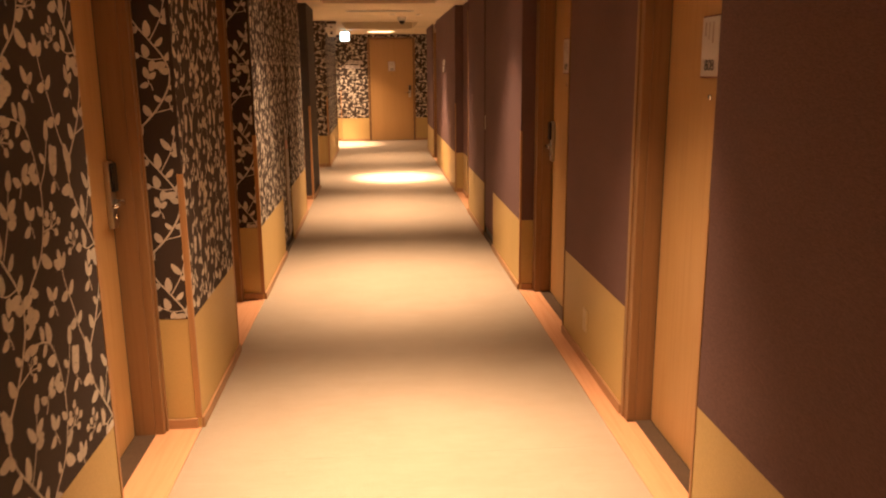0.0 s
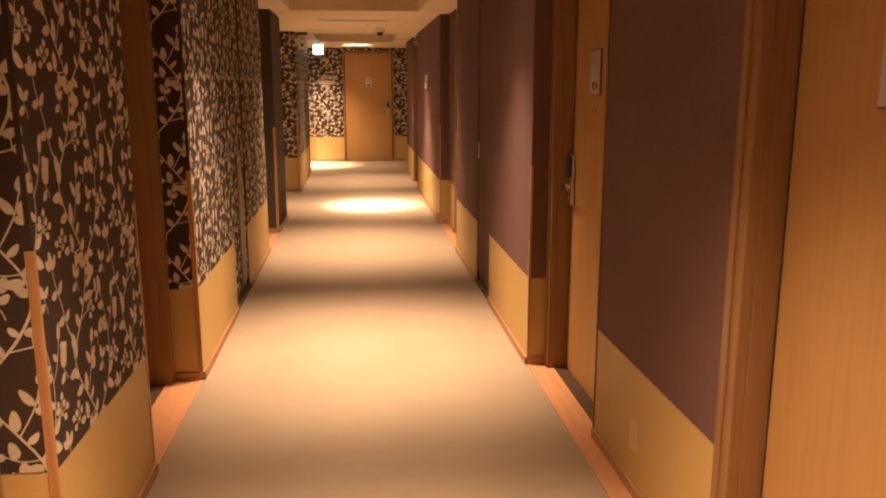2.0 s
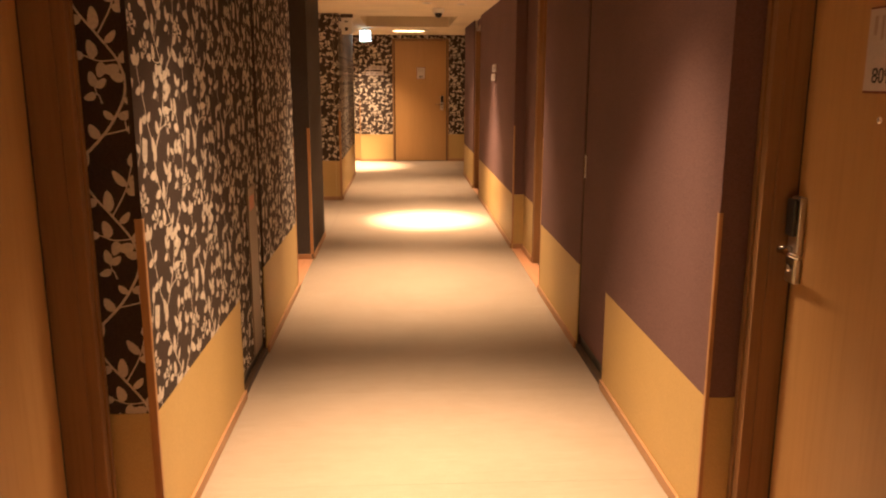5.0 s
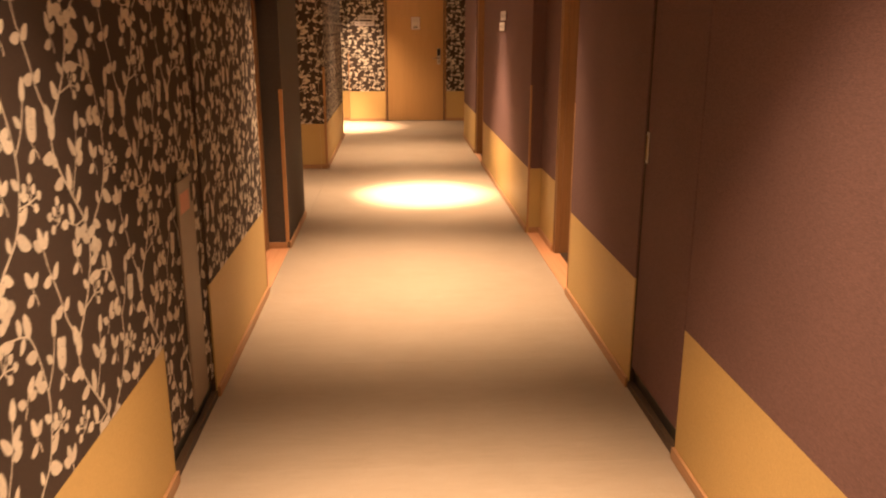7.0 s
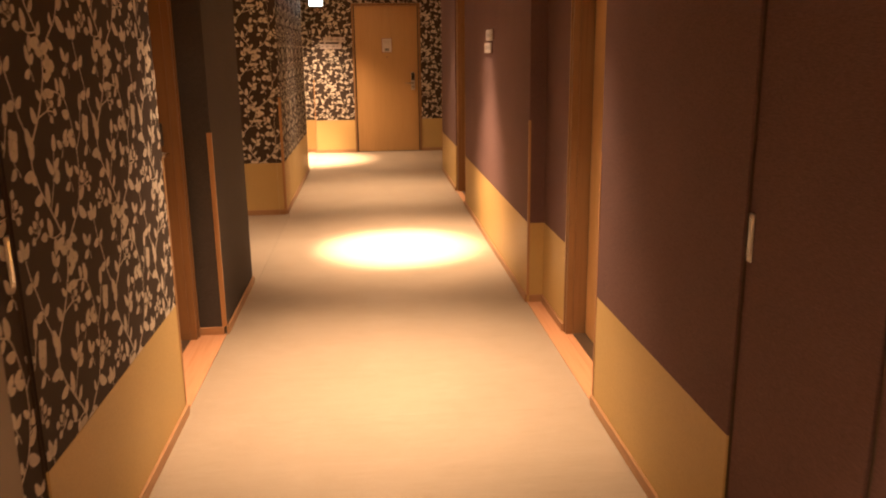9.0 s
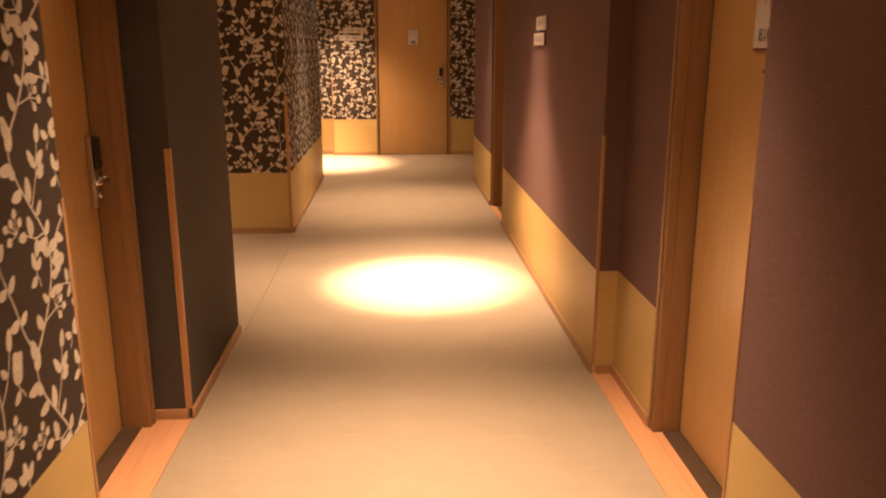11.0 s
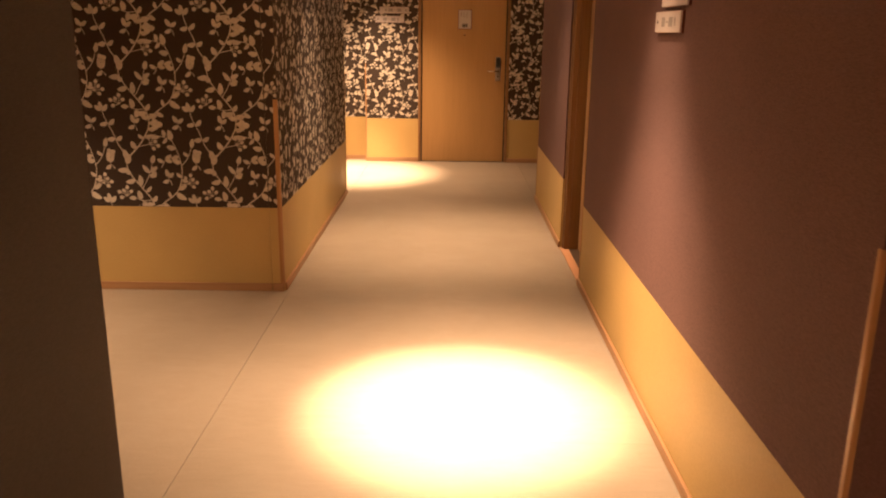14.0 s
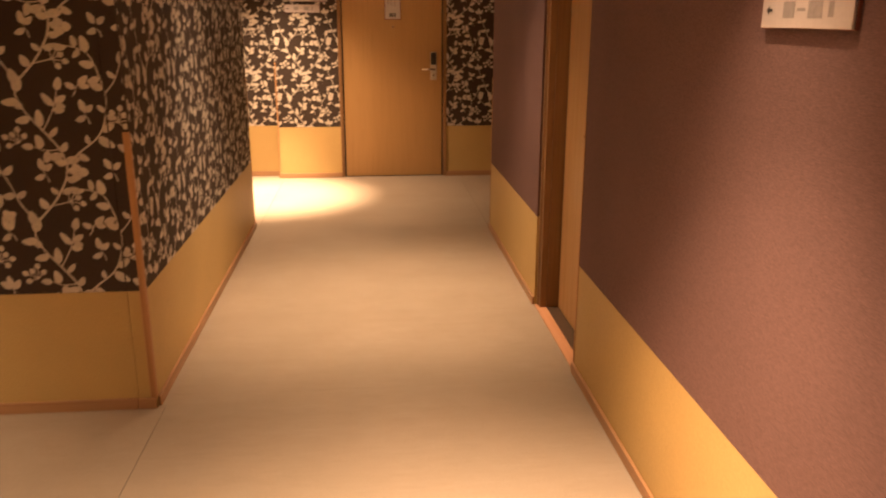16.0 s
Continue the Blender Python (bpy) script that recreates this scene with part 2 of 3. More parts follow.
def tile_shapes():
    """One repeat of the print: a forked climbing twig with paired leaves, berries and open blossoms. Built on a grid of 290 units to a repeat's height."""
    unit = TILE_V / 290
    rng = random.Random(7)
    shapes, taken = [], []

    def gap(x, y):
        """How far a spot lies from the nearest leaf, over the edges of the repeat too."""
        best = 9.0
        for tx, ty in taken:
            dx, dy = abs(x - tx) % TILE_U, abs(y - ty) % TILE_V
            best = min(best, math.hypot(min(dx, TILE_U - dx), min(dy, TILE_V - dy)))
        return best

    def ribbon(pts, w0, w1):
        n = len(pts) - 1
        for i, ((ax, ay), (bx, by)) in enumerate(zip(pts, pts[1:])):
            w = 0.8 * (w0 + (w1 - w0) * i / n) * unit
            d = math.hypot(bx - ax, by - ay) or 1
            nx, ny = -(by - ay) / d * w / 2, (bx - ax) / d * w / 2
            ex, ey = (bx - ax) / d * w * 0.3, (by - ay) / d * w * 0.3
            shapes.append([(ax + nx - ex, ay + ny - ey), (ax - nx - ex, ay - ny - ey), (bx - nx + ex, by - ny + ey), (bx + nx + ex, by + ny + ey)])

    def stem(*turns):
        """A smooth line through the turns of a twig."""
        p = [turns[0], *turns, turns[-1]]
        out = []
        for a, b, c, d in zip(p, p[1:], p[2:], p[3:]):
            for k in range(6):
                t = k / 6
                out.append(tuple(unit * 0.5 * (2 * b[m] + (c[m] - a[m]) * t + (2 * a[m] - 5 * b[m] + 4 * c[m] - d[m]) * t * t + (3 * b[m] - a[m] - 3 * c[m] + d[m]) * t ** 3) for m in (0, 1)))
        return out + [(turns[-1][0] * unit, turns[-1][1] * unit)]

    def leaves(line, rows):
        """Leaves on a twig: how far along, the turn from the twig's way in degrees, length and width."""
        n = len(line) - 1
        for f, turn, ln, wd in rows:
            i = min(n - 1, int(f * n))
            (x, y), (px, py) = line[i + 1], line[i]
            way = math.atan2(y - py, x - px) + math.radians(turn)
            stalk = 4 * unit
            tx, ty = x + stalk * math.cos(way), y + stalk * math.sin(way)
            ribbon([(x, y), (tx, ty)], 2.6, 2.2)
            taken.append((tx + 0.36 * ln * unit * math.cos(way), ty + 0.36 * ln * unit * math.sin(way)))
            shapes.append(leaf_shape(tx - unit * 2 * math.cos(way), ty - unit * 2 * math.sin(way), way, ln * 0.73 * unit, wd * 0.58 * unit, 0.30 * math.sin(math.radians(turn)) * rng.uniform(0.4, 1.0)))

    def berries(x, y, turn):
        for k, (a, r) in enumerate(((-70, 15), (-30, 24), (5, 17), (35, 26), (75, 18))):
            w = math.radians(turn + a)
            bx, by = (x + r * math.cos(w)) * unit, (y + r * math.sin(w)) * unit
            ribbon([(x * unit, y * unit), (bx, by)], 2.4, 1.8)
            taken.append((bx, by))
            shapes.append(leaf_shape(bx - unit * 3 * math.cos(w), by - unit * 3 * math.sin(w), w, 13 * unit, 11 * unit))

    def blossom(x, y, turn, petals=4, size=16):
        taken.append((x * unit, y * unit))
        for k in range(petals):
            w = math.radians(turn + 360 * k / petals)
            shapes.append(leaf_shape(x * unit + 0.001 * math.cos(w), y * unit + 0.001 * math.sin(w), w, size * unit, size * 0.92 * unit))

    trunk = stem((0, 0), (40, 42), (68, 88), (74, 120))
    left = stem((74, 120), (64, 152), (36, 190), (6, 228), (-8, 262), (0, 290))
    right = stem((74, 120), (104, 146), (142, 176), (160, 212), (166, 256), (158, 300))
    curl = stem((164, 262), (186, 288), (200, 320))
    arm = stem((0, 0), (-28, 38), (-44, 80), (-62, 118), (-70, 146))
    twig = stem((36, 190), (60, 232), (72, 270))
    arch = stem((158, 300), (142, 340), (118, 354), (92, 358))
    spur = stem((64, 152), (36, 150), (14, 158))
    for line, w0, w1 in ((trunk, 6.0, 5.0), (left, 5.0, 4.0), (right, 5.0, 3.4), (curl, 3.4, 3.0), (arm, 4.6, 3.0), (twig, 3.4, 2.6), (arch, 3.4, 3.0), (spur, 3.0, 2.4)):
        ribbon(line, w0, w1)
    leaves(trunk, ((0.20, 75, 36, 26), (0.42, 80, 26, 18), (0.45, -70, 24, 17), (0.62, -60, 32, 22), (0.78, -75, 30, 22), (0.95, 70, 34, 24)))
    leaves(left, ((0.04, -95, 38, 27), (0.10, 80, 42, 27), (0.16, -50, 30, 22), (0.33, -80, 34, 18), (0.42, -38, 48, 27), (0.52, 62, 40, 25), (0.60, 15, 34, 24), (0.72, 75, 42, 26), (0.80, -15, 44, 31), (0.92, 40, 42, 30)))
    leaves(right, ((0.15, -70, 32, 22), (0.27, 65, 26, 17), (0.38, -78, 50, 29), (0.45, -28, 40, 24), (0.60, -85, 28, 19), (0.66, 60, 27, 18), (0.86, 55, 38, 25), (0.96, 95, 34, 22)))
    leaves(curl, ((0.55, 75, 26, 18), (0.97, 10, 40, 23)))
    leaves(arm, ((0.30, -75, 30, 22), (0.36, 80, 34, 24), (0.60, -70, 34, 22), (0.66, 75, 32, 22), (0.95, -50, 34, 22), (0.97, 45, 34, 24), (0.98, 0, 36, 22)))
    leaves(twig, ((0.45, -65, 30, 22), (0.55, 60, 44, 22), (0.62, -40, 34, 22), (0.66, -95, 28, 20), (0.98, 0, 36, 25)))
    leaves(arch, ((0.15, 60, 38, 26), (0.36, -30, 44, 29), (0.52, 70, 28, 18), (0.64, -60, 30, 20), (0.80, 20, 36, 17), (0.98, 5, 38, 15)))
    leaves(spur, ((0.40, 70, 34, 25), (0.60, -60, 40, 27), (0.97, 20, 30, 22)))
    berries(70, 42, 20)
    berries(-14, 166, 120)
    berries(184, 206, 40)
    ribbon([(35 * unit, 34 * unit), (70 * unit, 42 * unit)], 3.0, 2.4)
    ribbon([(158 * unit, 205 * unit), (184 * unit, 206 * unit)], 3.0, 2.4)
    blossom(-56, 12, 30)
    blossom(96, 104, 0, 3, 19)
    for line in (trunk, left, right, curl, arm, twig, arch, spur):
        taken.extend(line[::3])
    # short sprigs of two or three leaves where the ground would lie bare
    for _ in range(1500):
        x, y = rng.random() * TILE_U, rng.random() * TILE_V
        if gap(x, y) > 34 * unit:
            a = math.radians(rng.choice((50, 65, 115, 130, 150)))
            foot = (x - 17 * unit * math.cos(a), y - 17 * unit * math.sin(a))
            mid = (x - 6 * unit * math.cos(a + 0.3), y - 6 * unit * math.sin(a + 0.3))
            line = [foot, mid, (x, y), (x + 9 * unit * math.cos(a - 0.2), y + 9 * unit * math.sin(a - 0.2))]
            ribbon(line, 3.0, 2.2)
            leaves(line, ((0.4, 70, 28, 20), (0.7, -65, 29, 20), (0.98, rng.uniform(-20, 20), 34, 22)))
    return shapes


TILE_SHAPES = tile_shapes()


def clipped(poly, u0, u1, v0, v1):
    for axis, lim, sign in ((0, u0, 1), (0, u1, -1), (1, v0, 1), (1, v1, -1)):
        out = []
        for a, b in zip(poly, poly[1:] + poly[:1]):
            ina, inb = sign * (a[axis] - lim) >= 0, sign * (b[axis] - lim) >= 0
            if ina:
                out.append(a)
            if ina != inb:
                t = (lim - a[axis]) / (b[axis] - a[axis])
                out.append((a[0] + t * (b[0] - a[0]), a[1] + t * (b[1] - a[1])))
        poly = out
        if len(poly) < 3:
            return None
    return poly


def leaf_pattern(parent, face, u0, u1, v0, v1, shift=(-0.91, 0.755)):
    """The printed twigs on a panel. face(u, v, lift) gives the place of a point on the wall."""
    verts, faces, lift = [], [], 0
    du, dv = shift
    for i in range(math.floor((u0 - du - 0.45) / TILE_U), math.ceil((u1 - du + 0.25) / TILE_U) + 1):
        for j in range(math.floor((v0 - dv - 0.75) / TILE_V), math.ceil((v1 - dv + 0.15) / TILE_V) + 1):
            for n, s in enumerate(TILE_SHAPES):
                p = clipped([(x + du + i * TILE_U, y + dv + j * TILE_V) for x, y in s], u0, u1, v0, v1)
                if p:
                    lift = 0.0012 + 0.00001 * (n % 60)
                    faces.append(tuple(range(len(verts), len(verts) + len(p))))
                    verts += [face(x, y, lift) for x, y in p]
    me = bpy.data.meshes.new("leaf_pattern")
    me.from_pydata(verts, [], faces)
    me.materials.append(LEAF)
    ob = new("leaf_pattern", me)
    ob.parent = parent
    return tagged(ob, "pale tan leaf and twig print", kind="stuff")


# ---------------------------------------------------------------- walls
SKIN = 0.012


def wall_face(thing, axis, side, at, a, b, finish, z1=CEIL, dado=True, skirt=True, repeat=-0.91):
    """The finished face of a wall: cloth or paper above, wainscot below, a low wooden skirting.
    axis: the wall runs along 'y' or 'x'; side: which way the face looks (+1 or -1 on the other axis); at: where the face is."""
    def slab(u0, u1, d0, d1, z0, z2, bevel=0.0):
        lo, hi = sorted((at - side * d0, at - side * d1))
        return boxed(lo, hi, u0, u1, z0, z2, bevel=bevel) if axis == "y" else boxed(u0, u1, lo, hi, z0, z2, bevel=bevel)

    base = DADO if dado else SKIRT - 0.004
    mat = {"cloth": CLOTH, "dark": DARKCLOTH, "floral": PAPER, "white": PLASTER}[finish]
    part("wall_covering", slab(a, b, 0.0, SKIN, base + 0.0015, z1), mat, thing)
    if dado:
        part("wainscot", slab(a, b, 0.0, SKIN, 0.0, base), GOLD, thing, "plain gold laminate wainscot")
    if skirt:
        part("baseboard", slab(a, b, -0.013, -0.0005, 0.0, SKIRT, bevel=0.003), BASEWOOD if axis == "y" else BASEWOOD_X, thing, "low light wood baseboard")
    if finish == "floral":
        if axis == "y":
            f = lambda u, v, l: (at + side * l, u, v)
        else:
            f = lambda u, v, l: (u, at + side * l, v)
        leaf_pattern(thing, f, a + 0.001, b - 0.001, base + 0.003, z1 - 0.002, (repeat, 0.755))


def corner_guard(thing, x, y, sx, sy):
    """Wooden edge strip on an outer corner; sx, sy point out of the wall."""
    t, front, side = 0.003, 0.012, 0.021 if sx > 0 else 0.010
    bm = bmesh.new()
    box(bm, *sorted((x + sx * t, x)), *sorted((y + sy * t, y - sy * front)), SKIRT, 1.075, bevel=0.0012)
    box(bm, *sorted((x + sx * 0.0, x - sx * side)), *sorted((y + sy * t, y)), SKIRT, 1.075, bevel=0.0012)
    part("corner_guard", bm, TRIMWOOD, thing, "half-height light wood corner strip")


def forward_wall(name, label, side, y0, y1, finish, near="return", far="return", holes=(), dado=True, repeat=5.605):
    """A stretch of wall that stands forward between recesses. side -1: left of the walk, +1: right. holes: (from, to) of flush cupboard doors."""
    thing = structure(name, label, "wall")
    face = XL if side < 0 else XR
    back = face + side * 0.34
    d = -side
    cuts = [y0, *[v for h in holes for v in h], y1]
    for a, b in zip(cuts[::2], cuts[1::2]):
        part("core", boxed(*sorted((face - d * SKIN, back)), a + (SKIN if a == y0 else 0), b - (SKIN if b == y1 else 0), 0, CEIL + 0.02), PLASTER, thing)
        wall_face(thing, "y", d, face, a, b, finish, dado=dado, repeat=repeat)
    for a, b in holes:
        # near-black core, so the gaps round the cupboard panel look shaded
        part("core", boxed(*sorted((face + side * 0.06, back)), a, b, 0, CEIL + 0.02), SHADOWGAP, thing)
        part("cupboard_sill", boxed(*sorted((face + d * 0.002, back)), a, b, 0, 0.03, bevel=0.002), THRESH, thing, "dark cupboard sill")
    for end, y, s in ((near, y0, -1), (far, y1, 1)):
        if end in ("return", "guard"):
            rec = RL if side < 0 else RR
            lo, hi = sorted((face + side * SKIN, rec + side * 0.02))
            wall_face(thing, "x", s, y, lo, hi, finish, dado=dado, repeat=-0.702)
            corner_guard(thing, face, y, d, s)
    return thing


forward_wall("wall_left_1", "dark brown leaf-print wall over gold wainscot before the first door", -1, Y0, 2.50, "floral", near="none", repeat=2.374)
forward_wall("wall_left_2", "dark brown leaf-print wall over gold wainscot between two doors", -1, 3.50, 4.43, "floral")
forward_wall("wall_left_3", "dark brown leaf-print wall with a flush cupboard door", -1, 5.435, 8.66, "floral", holes=((6.69, 7.33),))
wl4 = forward_wall("wall_left_4", "dark charcoal cloth wall with low wood baseboard", -1, 9.63, 10.62, "dark", far="none", dado=False)
forward_wall("wall_right_1", "mauve cloth wall over gold wainscot before the first door", 1, Y0, 2.465, "cloth", near="none")
forward_wall("wall_right_2", "mauve cloth wall over gold wainscot with a flush cupboard door", 1, 5.48, 8.55, "cloth", holes=((6.75, 7.325),))
forward_wall("wall_right_3", "mauve cloth wall over gold wainscot carrying direction signs", 1, 9.98, 13.08, "cloth")
forward_wall("wall_right_4", "short mauve cloth wall over gold wainscot near the end", 1, 13.92, 15.52, "cloth", near="none")

# left block past the side passage: faces the walk, then runs on beside it
block = structure("wall_left_5", "dark brown leaf-print wall block over gold wainscot at the side passage", "wall")
part("core", boxed(-3.2, XL - SKIN, 12.90 + SKIN, 15.71 - SKIN, 0, CEIL + 0.02), PLASTER, block)
wall_face(block, "x", -1, 12.90, -3.2, -0.629, "floral")
wall_face(block, "x", -1, 12.90, -0.626, XL, "floral")
wall_face(block, "y", 1, XL, 12.90 + SKIN, 15.71 - SKIN, "floral")
wall_face(block, "x", 1, 15.71, -3.2, XL, "floral")
corner_guard(block, XL, 12.90, 1, -1)
corner_guard(block, XL, 15.71, 1, 1)

# back of the charcoal wall and the ends of the side passage
side_wall = structure("wall_passage", "plain charcoal and mauve walls closing the side passage", "wall")
part("core", boxed(-3.2, -0.90, 10.40, 10.62 - SKIN, 0, CEIL + 0.02), PLASTER, side_wall)
wall_face(side_wall, "x", 1, 10.62, -3.2, XL - 0.001, "dark", dado=False)
part("core", boxed(-3.4, -3.2 - SKIN, 10.3, END + 0.4, 0, CEIL + 0.02), PLASTER, side_wall)
wall_face(side_wall, "y", 1, -3.2, 10.62, 12.90, "cloth")
wall_face(side_wall, "y", 1, -3.2, 15.71, END + 0.13, "cloth")

# wall behind the start
back_wall = structure("wall_south", "plain mauve wall closing the corridor behind", "wall")
part("core", boxed(-1.2, 1.7, Y0 - 0.2, Y0 - SKIN, 0, CEIL + 0.3), PLASTER, back_wall)
wall_face(back_wall, "x", 1, Y0, XL, XR, "cloth")

# recess backs
recess = structure("wall_recess_1", "mauve cloth panel over gold wainscot between two doors", "wall")
part("core", boxed(RR + SKIN, 1.55, 3.455, 4.565, 0, CEIL + 0.02), PLASTER, recess)
wall_face(recess, "y", -1, RR, 3.455, 4.565, "cloth")
recess2 = structure("wall_recess_2", "narrow mauve cloth panel over gold wainscot beside a door", "wall")
part("core", boxed(RR + SKIN, 1.55, 9.447, 9.98, 0, CEIL + 0.02), PLASTER, recess2)
wall_face(recess2, "y", -1, RR, 9.447, 9.98, "cloth")

# end of the corridor
end_wall = structure("wall_north", "leaf-print end wall over gold wainscot around a door", "wall")
DX0, DX1 = 0.015, 1.015
part("core", boxed(-0.57 + SKIN, DX0, END + SKIN, END + 0.3, 0, CEIL + 0.02), PLASTER, end_wall)
part("core", boxed(DX1, 1.9, END + SKIN, END + 0.3, 0, CEIL + 0.02), PLASTER, end_wall)
part("core", boxed(DX0, DX1, END + SKIN, END + 0.3, 2.15, CEIL + 0.02), PLASTER, end_wall)
wall_face(end_wall, "x", -1, END, -0.57, DX0, "floral")
wall_face(end_wall, "x", -1, END, DX1, 1.75, "floral")
part("wall_covering", boxed(DX0, DX1, END, END + SKIN, 2.152, CEIL), PAPER, end_wall)
leaf_pattern(end_wall, lambda u, v, l: (u, END - l, v), DX0, DX1, 2.155, CEIL - 0.002)
wall_face(end_wall, "y", -1, -0.57, END + SKIN, END + 0.12, "floral")
corner_guard(end_wall, -0.57, END, -1, -1)
part("core", boxed(-3.3, -0.57, END + 0.13 + SKIN, END + 0.4, 0, CEIL + 0.02), PLASTER, end_wall)
wall_face(end_wall, "x", -1, END + 0.13, -3.2, -0.572, "floral")
east = structure("wall_east", "plain mauve walls of the bay beside the end door", "wall")
part("core", boxed(1.75 + SKIN, 1.9, 15.3, END + 0.1, 0, CEIL + 0.02), PLASTER, east)
wall_face(east, "y", -1, 1.75, 15.52, END, "cloth")
part("core", boxed(1.48, 1.75, 15.3, 15.52 - SKIN, 0, CEIL + 0.02), PLASTER, east)
wall_face(east, "x", 1, 15.52, XR + 0.001, 1.75, "cloth")

# ---------------------------------------------------------------- floor
floor = structure("floor", "beige low-pile carpet floor with wood strips at the doors", "floor")
part("slab", boxed(-3.4, 2.0, Y0 - 0.2, END + 0.5, -0.12, -0.012), THRESH, floor)
# the runner lies in lengths of 0.893 m with tight crosswise seams
SEAM, STEP = 4.96, 0.893
edges = [Y0] + [SEAM + k * STEP for k in range(-30, 30) if Y0 + 0.3 < SEAM + k * STEP < END - 0.3] + [END + 0.02]
for a, b in zip(edges, edges[1:]):
    part("carpet", boxed(-0.53, XR, a + 0.0003, b - 0.0003, -0.011, 0.0), CARPET, floor, "beige low-pile runner carpet")
part("carpet", boxed(-3.2, -0.533, 10.62, 12.90, -0.011, -0.0005), CARPET, floor)
part("carpet", boxed(-3.2, -0.533, 15.71, END + 0.15, -0.011, -0.0005), CARPET, floor)
part("carpet", boxed(XR + 0.003, 1.75, 15.52, END + 0.02, -0.011, -0.0005), CARPET, floor)
part("carpet", boxed(-0.56, -0.5301, Y0, 10.62, -0.011, 0.0), CARPET, floor)
part("carpet", boxed(-0.56, -0.5301, 12.90, 15.71, -0.011, 0.0), CARPET, floor)
for x0, x1, a, b in ((-0.735, -0.561, 2.50, 3.50), (-0.735, -0.561, 4.43, 5.435), (-0.735, -0.561, 8.66, 9.63), (1.141, 1.2345, 2.465, 5.48), (1.235, 1.271, 2.53, 3.37), (1.235, 1.271, 4.585, 5.41), (1.141, 1.2345, 8.55, 9.98), (1.235, 1.271, 8.62, 9.40), (1.141, 1.195, 13.08, 13.92)):
    part("wood_strip", boxed(x0, x1, a, b, -0.011, 0.003, bevel=0.0015), STRIPWOOD, floor, "orange-toned wood floor strip")

# ---------------------------------------------------------------- ceiling
TRAYS = ((-0.38, 0.89, -1.6, 9.72, 0.27), (-0.33, 0.88, 13.30, 15.38, 0.27))


def ceiling_mesh():
    bm = bmesh.new()
    xs, top = (-3.4, 2.0), CEIL + 0.4
    y = Y0 - 0.2
    for x0, x1, a, b, h in TRAYS:
        box(bm, *xs, y, a, CEIL, top)
        box(bm, xs[0], x0, a, b, CEIL, top)
        box(bm, x1, xs[1], a, b, CEIL, top)
        box(bm, x0, x1, a, b, CEIL + h, top)
        y = b
    box(bm, *xs, y, END + 0.5, CEIL, top)
    return bm


ceiling = part("ceiling", ceiling_mesh(), PLASTER)
tagged(ceiling, "pale papered ceiling with long recessed trays", "ceiling", kind="structure")

# ---------------------------------------------------------------- doors


def lock_set(thing, x, z, into, y):
    """Card lock: tall steel plate, black reader on top, lever that points to the middle of the leaf. into: +1 or -1 along the leaf."""
    plate = part("lock_plate", boxed(x - 0.028, x + 0.028, y - 0.022, y, z - 0.10, z + 0.155, bevel=0.006), STEEL, thing, "satin steel lock plate")
    part("card_reader", boxed(x - 0.024, x + 0.024, y - 0.036, y - 0.0222, z + 0.04, z + 0.15, bevel=0.006), BLACK, plate, "black card reader")
    bm = rod(bmesh.new(), (x, y - 0.022, z), (x, y - 0.060, z), 0.011)
    rod(bm, (x, y - 0.056, z), (x + into * 0.115, y - 0.056, z), 0.009, 14, 0.0075)
    part("lever", bm, CHROME, plate, "chrome lever handle", True)
    bm = rod(bmesh.new(), (x, y - 0.0222, z - 0.055), (x, y - 0.030, z - 0.055), 0.012)
    part("cylinder", bm, CHROME, plate, "", True)


def number_plate(thing, x, z, y, digits):
    w, h = 0.150, 0.205
    rim = part("number_plate", boxed(x - w / 2, x + w / 2, y - 0.008, y - 0.0002, z - h / 2, z + h / 2, bevel=0.002), PLATERIM, thing, "white room number plate with a dark red rim")
    part("plate_face", boxed(x - w / 2 + 0.006, x + w / 2 - 0.006, y - 0.0105, y - 0.0085, z - h / 2 + 0.006, z + h / 2 - 0.006), PLATE, rim)
    if digits:
        words("digits", digits, 0.052, INK, rim, pose(x + 0.002, y - 0.0112, z - 0.062))
    else:
        for k in (-1, 0, 1):
            part("digit_bar", boxed(x + k * 0.021 - 0.007, x + k * 0.021 + 0.007, y - 0.0118, y - 0.0107, z - 0.080, z - 0.044), INK, rim)
    for k, (a, b) in enumerate(((-0.046, -0.034), (-0.016, -0.007), (0.016, 0.026))):
        part("text_bar", boxed(x + a, x + b, y - 0.0116, y - 0.0107, z + 0.035 - 0.012 * k, z + 0.080), FAINTINK, rim)


